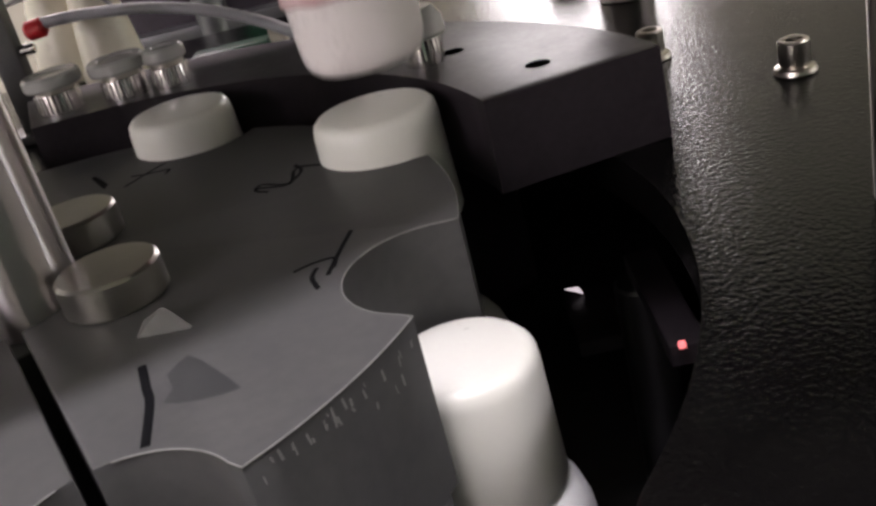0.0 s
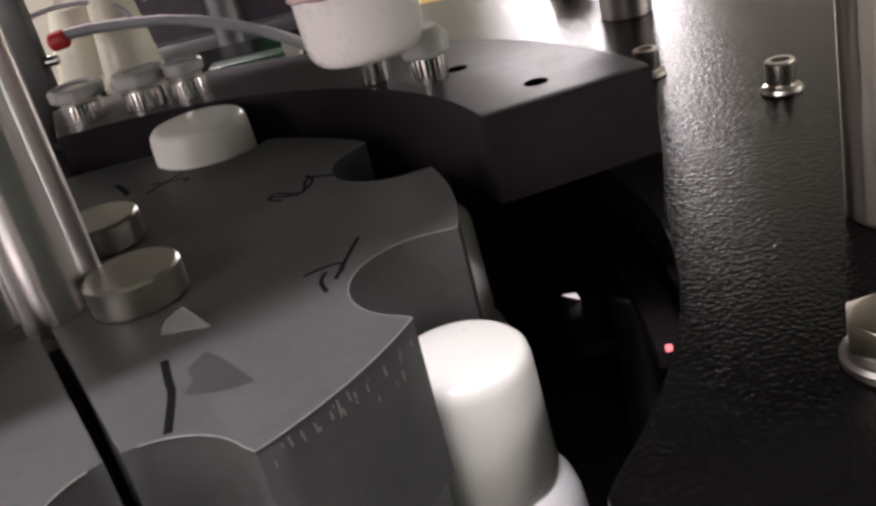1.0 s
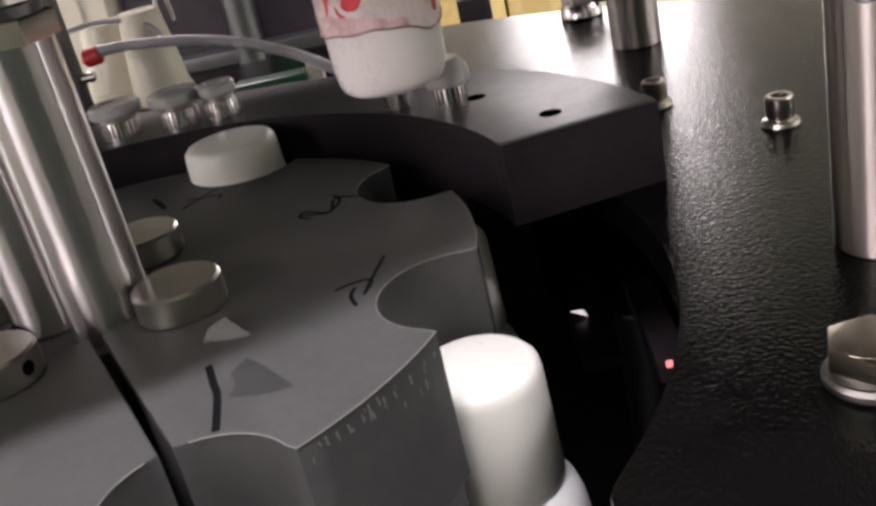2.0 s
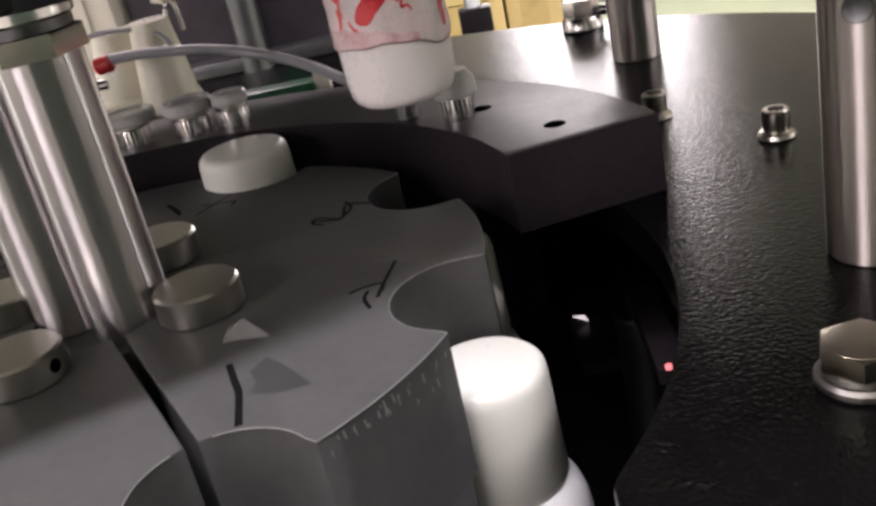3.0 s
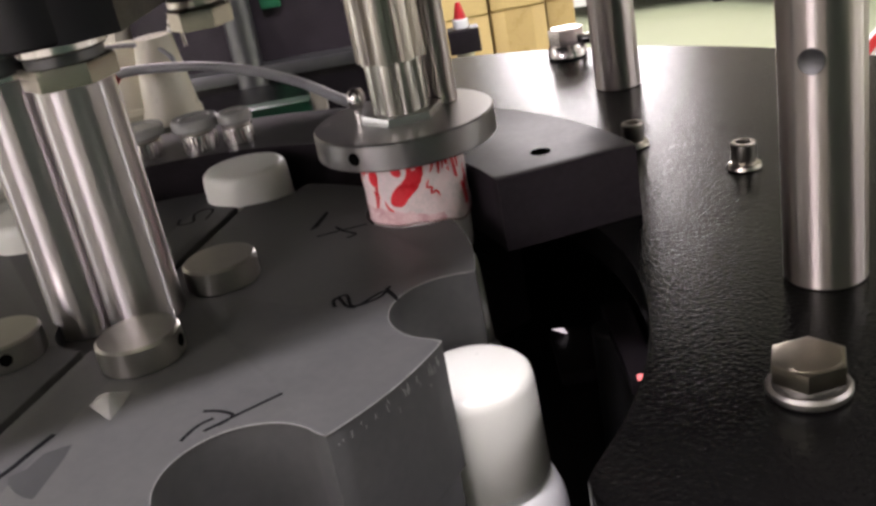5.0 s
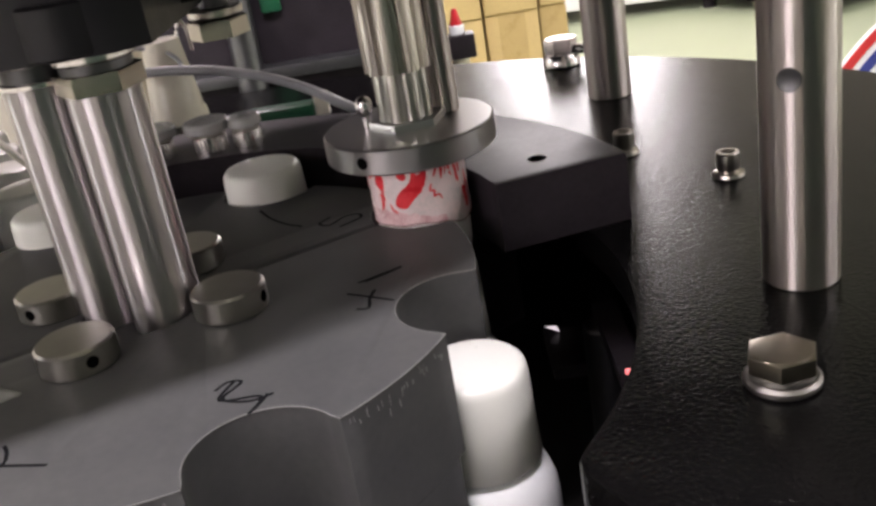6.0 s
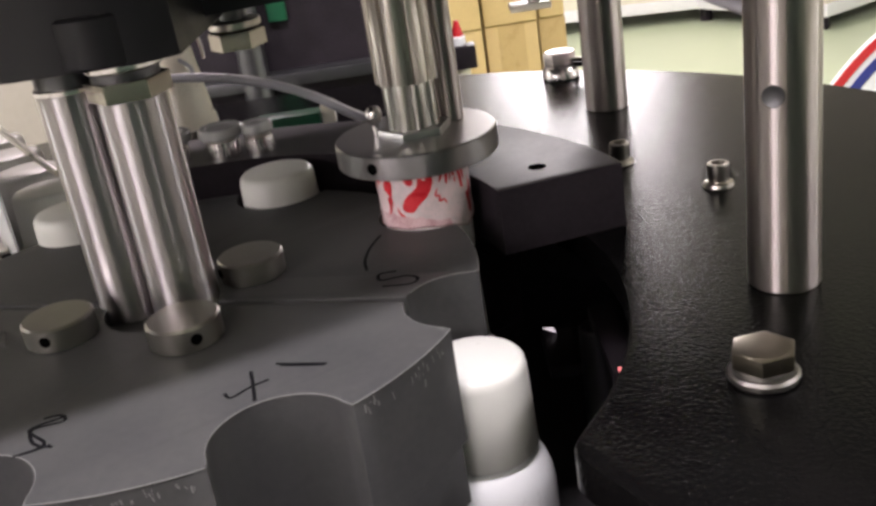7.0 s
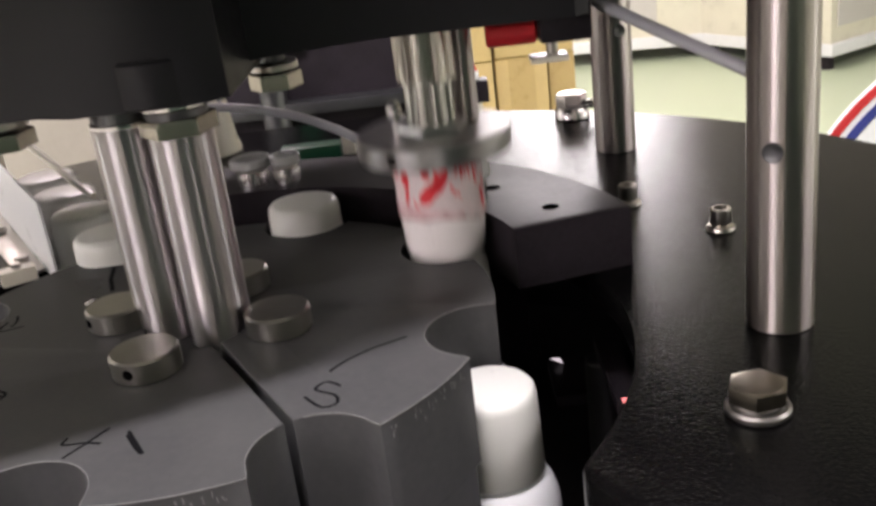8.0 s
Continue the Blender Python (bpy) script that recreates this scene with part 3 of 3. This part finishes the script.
def tape():
    bm, rows = bmesh.new(), []
    for i in range(25):
        row = []
        for j in range(120):
            a = 3 * j
            low = tape_low(a)
            row.append(bm.verts.new(tape_point(a, low + (46.0 - low) * i / 24)))
        rows.append(row)
    for lo, hi in zip(rows, rows[1:]):
        for j in range(120):
            bm.faces.new((lo[j], lo[(j + 1) % 120], hi[(j + 1) % 120], hi[j]))
    return bm


def blot(a0, z0, pts):
    """A printed shape on the tape, from an outline of (degrees, mm) round (a0, z0), as a fine fan that follows the crumples."""
    bm = bmesh.new()
    rings = []
    for s in (0.02, 0.35, 0.7, 1.0):
        rings.append([bm.verts.new(tape_point(a0 + da * s, z0 + dz * s, 0.2)) for da, dz in pts])
    n = len(pts)
    for lo, hi in zip(rings, rings[1:]):
        for k in range(n):
            bm.faces.new((lo[k], lo[(k + 1) % n], hi[(k + 1) % n], hi[k]))
    bm.faces.new(rings[0])
    return bm


band = part("tape", tape(), TAPE, press, "crumpled white tape with a red print")


def swash(line, width):
    """A printed stroke on the tape along (degrees, mm), that follows the crumples."""
    pts = [Vector((a * 0.345, z, 0)) for a, z in line]
    fine = []
    for k in range(len(pts) - 1):
        p0, p1, p2, p3 = pts[max(k - 1, 0)], pts[k], pts[k + 1], pts[min(k + 2, len(pts) - 1)]
        fine += [0.5 * (2 * p1 + (p2 - p0) * u + (2 * p0 - 5 * p1 + 4 * p2 - p3) * u * u + (3 * p1 - p0 - 3 * p2 + p3) * u ** 3) for u in (0, 0.25, 0.5, 0.75)]
    fine.append(pts[-1])
    bm, rows = bmesh.new(), []
    for k, p in enumerate(fine):
        d = (fine[min(k + 1, len(fine) - 1)] - fine[max(k - 1, 0)]).normalized()
        side = Vector((-d.y, d.x, 0))
        end = min(k, len(fine) - 1 - k) / 2
        w = width / 2 * min(1, 0.45 + 0.4 * end) * (1 + 0.12 * noise.noise(Vector((k * 0.7, line[0][0], 0))))
        rows.append([bm.verts.new(tape_point((p.x + side.x * w * q) / 0.345, p.y + side.y * w * q, 0.22)) for q in (-1, -0.5, 0, 0.5, 1)])
    for lo, hi in zip(rows, rows[1:]):
        for q in range(4):
            bm.faces.new((lo[q], lo[q + 1], hi[q + 1], hi[q]))
    return bm


def fold():
    """The pink lower fold of the tape and its frayed edge."""
    bm, rows = bmesh.new(), []
    for i in range(7):
        row = []
        for j in range(61):
            a = -180 + 2 * j
            low = tape_low(a) - 0.3
            high = low + 3.2 + 4.0 * max(0.0, math.cos(radians((a + 155) * 1.2))) + 1.2 * noise.noise(Vector((a * 0.13, 4, 0)))
            row.append(bm.verts.new(tape_point(a, low + (high - low) * i / 6, 0.16 + 0.22 * noise.noise(Vector((a * 0.3, i * 0.9, 1))))))
        rows.append(row)
    for lo, hi in zip(rows, rows[1:]):
        for j in range(60):
            bm.faces.new((lo[j], lo[j + 1], hi[j + 1], hi[j]))
    return bm


part("lower_fold", fold(), TAPE_PINK, band, "pink crumpled fold of the tape")
part("tape_edge", tube([1000 * tape_point(a, tape_low(a), 0.05) for a in range(-180, 181, 6)], 0.32, 6, 2), TAPE_EDGE, band, "brown lower edge of the tape")
for line, w in (([(-95, 46), (-88, 44.6), (-86, 41), (-87.5, 38.5), (-92, 35.6), (-103, 32.3), (-109, 29.6), (-110.5, 27.2)], 6.0),
                ([(-100, 44.5), (-105, 43.3), (-106, 40.8), (-102, 39.2)], 3.6),
                ([(-73, 36), (-76, 33.2), (-71, 32.8), (-72, 30.6), (-66, 30.8), (-63, 28.6)], 0.8),
                ([(-68, 45.5), (-66, 42), (-70, 38.5)], 1.0), ([(-62, 45.8), (-60, 41), (-61, 37)], 1.3), ([(-56, 45.8), (-54, 42), (-55, 38)], 0.9),
                ([(-51, 45.8), (-49, 40), (-47, 36.4)], 1.2), ([(-44, 45.5), (-40, 40), (-38, 34), (-35, 33.4)], 1.5), ([(-37, 45), (-34, 40), (-33, 36)], 1.1),
                ([(-29, 30), (-25, 25), (-24, 20.5)], 3.0), ([(-22, 36), (-20, 31), (-23, 27)], 1.6), ([(-131, 37), (-134, 33), (-132, 30)], 1.2), ([(-138, 33), (-136, 29), (-139, 26)], 1.5), ([(-126, 29), (-122, 26.5), (-116, 25.5)], 0.9), ([(-30, 30), (-26, 28)], 0.9)):
    part("red_print", swash(line, w), RED_PRINT, band, "red printed shape")
SHAPES = []
rnd = random.Random(4)
for n in range(10):
    a, z = rnd.uniform(20, 270), rnd.uniform(25, 42)
    SHAPES.append((a, z, [(6 * (1 + 0.4 * rnd.random()) * math.cos(t), 3 * (1 + 0.5 * rnd.random()) * math.sin(t)) for t in np.linspace(0, 6.28, 12, endpoint=False)]))
for a0, z0, pts in SHAPES:
    part("red_print", blot(a0, z0, pts), RED_PRINT, band, "red printed shape")
flange = part("flange", lathe([(0, 46), (33.4, 46), (34, 46.6), (34, 55.4), (33.4, 56), (0, 56)], 80), ALU, press, "grey aluminium flange", at_mm(0, 0, 2.4))
# black plug for the shade in the flange's hole
part("flange_hole", rod(2.4, 33.2, 34.1, 0.05, 20), HOLE_SHADE, flange, "", at_mm(0, 0, 51, 0, 90, -122))
part("collar", prism(hexagon(15.5, 12), 56, 59, 0.5), ALU, press, "flat hexagonal collar", at_mm(0, 0, 2.4))


def fluted(r, z0, z1, teeth, deep):
    """A shaft with round-backed ribs between deep narrow grooves."""
    line = []
    for k in range(teeth):
        for d, q in ((0.0, deep), (0.1, deep), (0.18, 0.95), (0.32, 1.0), (0.6, 1.0), (0.82, 0.95), (0.9, deep)):
            g = 2 * math.pi * (k + d) / teeth
            line.append((r * q * math.cos(g), r * q * math.sin(g)))
    return prism(line, z0, z1, 0.3)


part("coupling", fluted(11.0, 59, 78, 8, 0.88), COLLAR, press, "dark ribbed coupling", at_mm(0, 0, 2.4))
part("spindle", fluted(13.2, 78, 138, 9, 0.8), BOLT_STEEL, press, "fluted steel spindle", at_mm(0, 0, 2.4))
part("guide_bar", rod(5.6, 56, 138, 0.4, 28), STEEL, press, "thin steel guide bar", at_mm(15.5, 10, 2.4))
part("ball_pin", lathe([(0, 56), (1.6, 56), (1.6, 61), (3, 62.5), (3.6, 65), (3, 67.5), (1.6, 69), (0, 69.2)], 20), CHROME, press, "small ball-headed pin", at_mm(-16, 0, 2.4))

# ---- behind the wheel ----
cable = thing("cable", "grey cable with a red tip behind the guide", "cable")
part("sheath", tube([(-82, 306, 43), (-60, 306, 42.5), (-25, 300, 39), (8, 292, 31.5), (34, 286, 21), (58, 268, 11), (78, 255, 3.4)], 3.1, 12, 6), CABLE_GREY, cable)
part("red_tip", rod(5.3, -6.5, 5, 1.8, 24), RED, cable, "red connector tip", at_mm(-85, 306, 41, 0, 84, 0))
part("thin_wire", tube([(-118, 332, 52), (-92, 336, 55), (-66, 335, 52), (-52, 330, 44), (-50, 328, 36)], 1.5, 10, 6), CABLE_GREY, cable)
hop = thing("hopper_cone", "cream plastic cone standing on the table", "cone", at_mm(-64, 344, 0.05))
part("cone", lathe([(0, 0), (19.4, 0), (20, 1), (19.5, 6), (18, 9), (13.5, 48), (12.5, 56), (0, 57)], 40), CREAM, hop)
part("wire_loop", tube([(10, 0, 50), (13, 0, 62), (16, 0, 66), (19, 0, 60), (20, 0, 46)], 1.2, 8, 5), CHROME, hop)
hop2 = thing("hopper_cone", "cream plastic cone standing on the table", "cone", at_mm(-96, 372, 0.05))
part("cone", lathe([(0, 0), (27, 0), (28, 1), (27.5, 6), (23, 9), (17, 44), (15.5, 50), (0, 51)], 40), CREAM, hop2)
bracket = thing("bracket_bar", "grey aluminium bracket bar beside the columns", "bracket", at_mm(-74.5, 236, 0.05))
part("bar", box(-6, -5, 0, 6, 5, 190, 1), SHADED_STEEL, bracket)
part("foot", box(-14, -12, 0, 14, 12, 5, 1), SHADED_STEEL, bracket)
part("pin", rod(2.6, 4, 13, 0.5, 16), CHROME, bracket, "", at_mm(0, 0, 42, 0, 90, 0))
green = thing("green_block", "small dark green plastic block behind the guide", "block", at_mm(14, 300, 0.05))
part("block", box(-22, -8, 0, 20, 8, 9, 1), GREEN, green)
part("clip", box(21, -5, 0, 30, 5, 14, 1), CREAM, green, "cream clip")
panel = thing("control_cabinet", "black control cabinet with a green lamp", "cabinet", at_mm(-40, 640, -900))
part("body", box(-130, 0, 0, 130, 220, 1180, 4), BLACK_POM, panel)
part("lamp", box(-3, -6, 920, 16, 0, 990, 2), GREEN, panel, "green lamp")
part("rail", box(-128, -26, 860, 128, -1, 872, 1), SHADED_STEEL, panel)
part("column", rod(14, 0, 1180, 1, 32), SHADED_STEEL, panel, "round grey column", at_mm(-24, -18, 0))
white_box = thing("feeder_box", "beige sheet-metal feeder box behind the table", "feeder", at_mm(-270, 620, -900))
part("body", box(-120, 0, 0, 92, 200, 1010, 6), FEEDER, white_box)
part("lid", box(-124, -6, 1010, 96, 204, 1030, 3), FEEDER, white_box)
part("door", box(-100, -5, 300, 70, -0.4, 960, 2), FEEDER, white_box)
valve = thing("valve_fitting", "black valve with a white and red top beyond the table", "valve", at_mm(139, 700, -900))
part("pole", rod(9, 0, 834, 0.5, 24), CREAM, valve)
part("valve_body", box(-15, -12, 834, 17, 14, 858, 2), BLACK_POM, valve)
part("cap", rod(8, 858, 868, 1, 24), WHITE, valve)
part("red_top", lathe([(0, 868), (6.5, 868), (2.5, 884), (0, 884.5)], 20), RED, valve)
chute = thing("infeed_guide", "white sheet-metal guide wall beside the waiting bottles", "guide", at_mm(0, 0, 0.05, 0, 0, INFEED))
part("guide_wall", box(140, 26.6, 0, 372, 28.1, 46, 0.4), WHITE, chute)
part("foot", box(170, 28.2, 0, 360, 43, 2, 0.4), BOLT_STEEL, chute)
for bx in (190, 260, 330):
    part("screw", rod(4, 2, 6, 0.4, 20), BOLT_STEEL, chute, "", at_mm(bx, 36, 0))
block = thing("clip_block", "small cream clip block on the table", "clip", at_mm(-124, 118, 0.05, 0, 0, 30))
part("block", box(-9, -5, 0, 9, 5, 8, 0.8), CREAM, block)
part("screw", rod(2.6, 8, 10.5, 0.3, 16), BOLT_STEEL, block)
belt = thing("infeed_conveyor", "dark infeed conveyor bringing bottles to the table", "conveyor", at_mm(0, 0, 0, 0, 0, INFEED))
part("belt", box(362, -40, -146, 640, 40, -138.1, 1), DECK, belt)
for sy in (-46, 40.2):
    part("side_rail", box(362, sy, -160, 640, sy + 5.8, -118, 1), SHADED_STEEL, belt)
for lx in (420, 600):
    for ly in (-36, 28):
        part("leg", box(lx, ly, -900, lx + 10, ly + 8, -146.1, 0.6), SHADED_STEEL, belt)
wire = thing("guide_wire", "cream guide wire over the infeed chute", "wire")
part("wire", tube([(-168, 228, 68), (-133, 200, 50), (-105, 176, 34), (-92, 164, 28.6)], 2.0, 10, 4), CREAM, wire)
part("wire_foot", rod(1.8, 0.1, 68, 0.2, 12), CREAM, wire, "", at_mm(-168, 228, 0))
# ---- the far hall ----
def carton(x, y, z, w, d, h, turn, label):
    c = thing("carton", label, "carton", at_mm(x, y, z, 0, 0, turn), "stacked cartons")
    part("box", box(-w / 2, -d / 2, 0, w / 2, d / 2, h, 3), CARTON, c)
    part("tape_strip", box(-26, -d / 2 - 0.6, h * 0.3, 26, -d / 2 - 0.1, h - 3), TAPE_BROWN, c, "brown packing tape")
    return c


for n, (cx, cw) in enumerate(((100, 215), (263, 108), (345, 54))):
    for m in range(4):
        carton(cx, 1750 + 12 * n - 6 * m, -899.8 + 236 * m, cw - 4, 300, 235, 0, "brown cardboard carton in a stack")


def machine(x, y, w, d, turn, label):
    c = thing("white_machine", label, "machine", at_mm(x, y, -900, 0, 0, turn))
    part("body", box(0, 0, 70, w, d, 1150, 10), CREAM, c)
    part("plinth", box(-6, -14, 70, w + 6, d + 6, 128, 5), WHITE, c, "white plinth strip")
    part("door", box(40, -8, 200, w * 0.55, -0.5, 1080, 3), WALL_PAINT, c)
    part("handle", box(w * 0.5, -22, 560, w * 0.52, -8, 680, 3), CHROME, c)
    for fx in (60, w - 60):
        for fy in (60, d - 60):
            part("foot", rod(32, 0, 70, 4, 24), BLACK_POM, c, "", at_mm(fx, fy, 0))
    return c


machine(560, 4900, 1230, 700, -12, "cream sheet-metal machine on black feet")
machine(1850, 4080, 1000, 800, 33, "cream sheet-metal machine with a door")
sign = thing("round_sign", "white round sign with red and blue rings, on a stand", "sign", at_mm(850, 905, -900))
part("disc", rod(300, 0, 12, 1.5, 96), WHITE, sign, "", at_mm(0, 0, 515, 90, 0, 0))
part("red_ring", lathe([(289, 12.2), (300.5, 12.2), (300.5, 14), (289, 14)], 96, closed=True), RED, sign, "red painted ring", at_mm(0, 0, 515, 90, 0, 0))
part("blue_ring", lathe([(268, 12.2), (280, 12.2), (280, 14), (268, 14)], 96, closed=True), BLUE, sign, "blue painted ring", at_mm(0, 0, 515, 90, 0, 0))
part("pole", rod(20, 0, 500, 2, 24), SHADED_STEEL, sign, "", at_mm(0, 26, 0))
part("foot", rod(180, 0, 12, 2, 48), SHADED_STEEL, sign, "", at_mm(0, 26, 0))

# ---- under the table ----
# added strut; its glowing spots stand for light through gaps
strut = thing("under_strut", "added dark strut under the table with glowing gap spots", "strut", at_mm(172, 62, 0))
part("strut", rod(9, -138, -52.2, 1, 24), SHADED_STEEL, strut)
part("red_gap_light", box(-0.6, -55.6, -45.4, 1.4, -54.1, -43.6, 0.2), RED_GLOW, strut, "small glowing red spot for light through a gap")
part("tag_arm", box(-3, -54, -52, 8, 8, -45.5, 0.5), BLACK_POM, strut)
part("white_gap_light", prism([(-3.4, 1.7), (3.0, -1.7), (1.7, 1.3)], 0, 0.8), WHITE_GLOW, strut, "small glowing white spot for light through a gap", at_mm(-19.5, 33.8, -69.4, 90, 0, 0))
part("tag_arm", box(-24, 0, -77, -8, 38, -71.4, 0.5), BLACK_POM, strut)

# ---- motion ----
INDEX = [(4.2, 0), (4.3, 0.22), (4.4, 0.7), (4.5, 0.91), (4.6, 0.98), (4.7, 1), (5.3, 1), (5.4, 1.4), (5.5, 1.8), (5.6, 1.96), (5.7, 2), (6.45, 2), (6.5, 2.07), (6.6, 2.64),
         (6.7, 2.87), (6.8, 2.98), (6.9, 3), (7.6, 3), (7.7, 3.43), (7.8, 3.84), (7.9, 3.97), (8.0, 4)]
REST, DOWN = 49.5, -6.0
STROKE = [(0.0, 0.86), (0.1, 0.3), (0.2, 0), (0.5, 0), (0.6, 0.92), (0.65, 1), (4.55, 1), (4.6, 0.9), (4.7, 0.45), (4.8, 0), (5.12, 0), (5.22, 0.8), (5.28, 1), (5.62, 1),
          (5.7, 0.85), (5.8, 0.5), (5.9, 0.1), (5.95, 0), (6.25, 0), (6.35, 0.8), (6.42, 1), (6.72, 1), (6.8, 0.72), (6.9, 0.22), (7.0, 0), (7.28, 0), (7.4, 0.55),
          (7.5, 0.98), (7.55, 1), (7.92, 1), (8.0, 0.35)]


def along(rows, t):
    ts, vs = zip(*rows)
    return float(np.interp(t, ts, vs))


def motions():
    ticks = sorted({round(t, 2) for t, _ in INDEX + STROKE} | {round(0.05 * k, 2) for k in range(161)})
    ticks = [t for t in ticks if 0 <= t <= 8.0]
    walk(wheel, [(t, pose(0, 0, 0, 0, 0, -45 * along(INDEX, t))) for t in ticks])
    axis = FIRST + 45
    px, py = PITCH_R * math.cos(radians(axis)), PITCH_R * math.sin(radians(axis))
    tips = {t: DOWN + (REST - DOWN) * along(STROKE, t) for t in ticks}
    walk(press, [(t, at_mm(px, py, tips[t])) for t in ticks])
    walk(scrap, [(t, pose(0, 0, 0, 0, 0, -45 * along(INDEX, t))) for t in ticks])
    for k, b, cap in bottles:
        high, rows, lift = (0.0 if k == 0 else SPARE), [], []
        ax, ay, _ = ASKEW.get(k, (0, 0, 1))
        for t in ticks:
            turn = along(INDEX, t)
            gone, queue = max(0.0, turn - k), max(0.0, k - turn - 3)
            a = FIRST + 45 * min(max(k - turn, -1), 3)
            r = PITCH_R + 42 * min(gone, 1) ** 1.4 + 44 * max(gone - 1, 0)
            x, y = r * math.cos(radians(a)), r * math.sin(radians(a))
            x, y = x + 49.6 * queue * math.cos(radians(INFEED)), y + 49.6 * queue * math.sin(radians(INFEED))
            lag = min(max(k - turn - 2, 0.0), 1.0)
            x, y = x - 6.0 * lag, y - 3.5 * lag
            if abs(a - axis) < 3:
                high = min(high, max(tips[t] + 5.6, 0.0))
            rows.append((t, at_mm(x, y, -46)))
            loose = high / SPARE if queue < 1 else 0.0
            lift.append((t, at_mm(ax * loose, ay * loose, high)))
        walk(cap, lift)
        walk(b, rows)

motions()
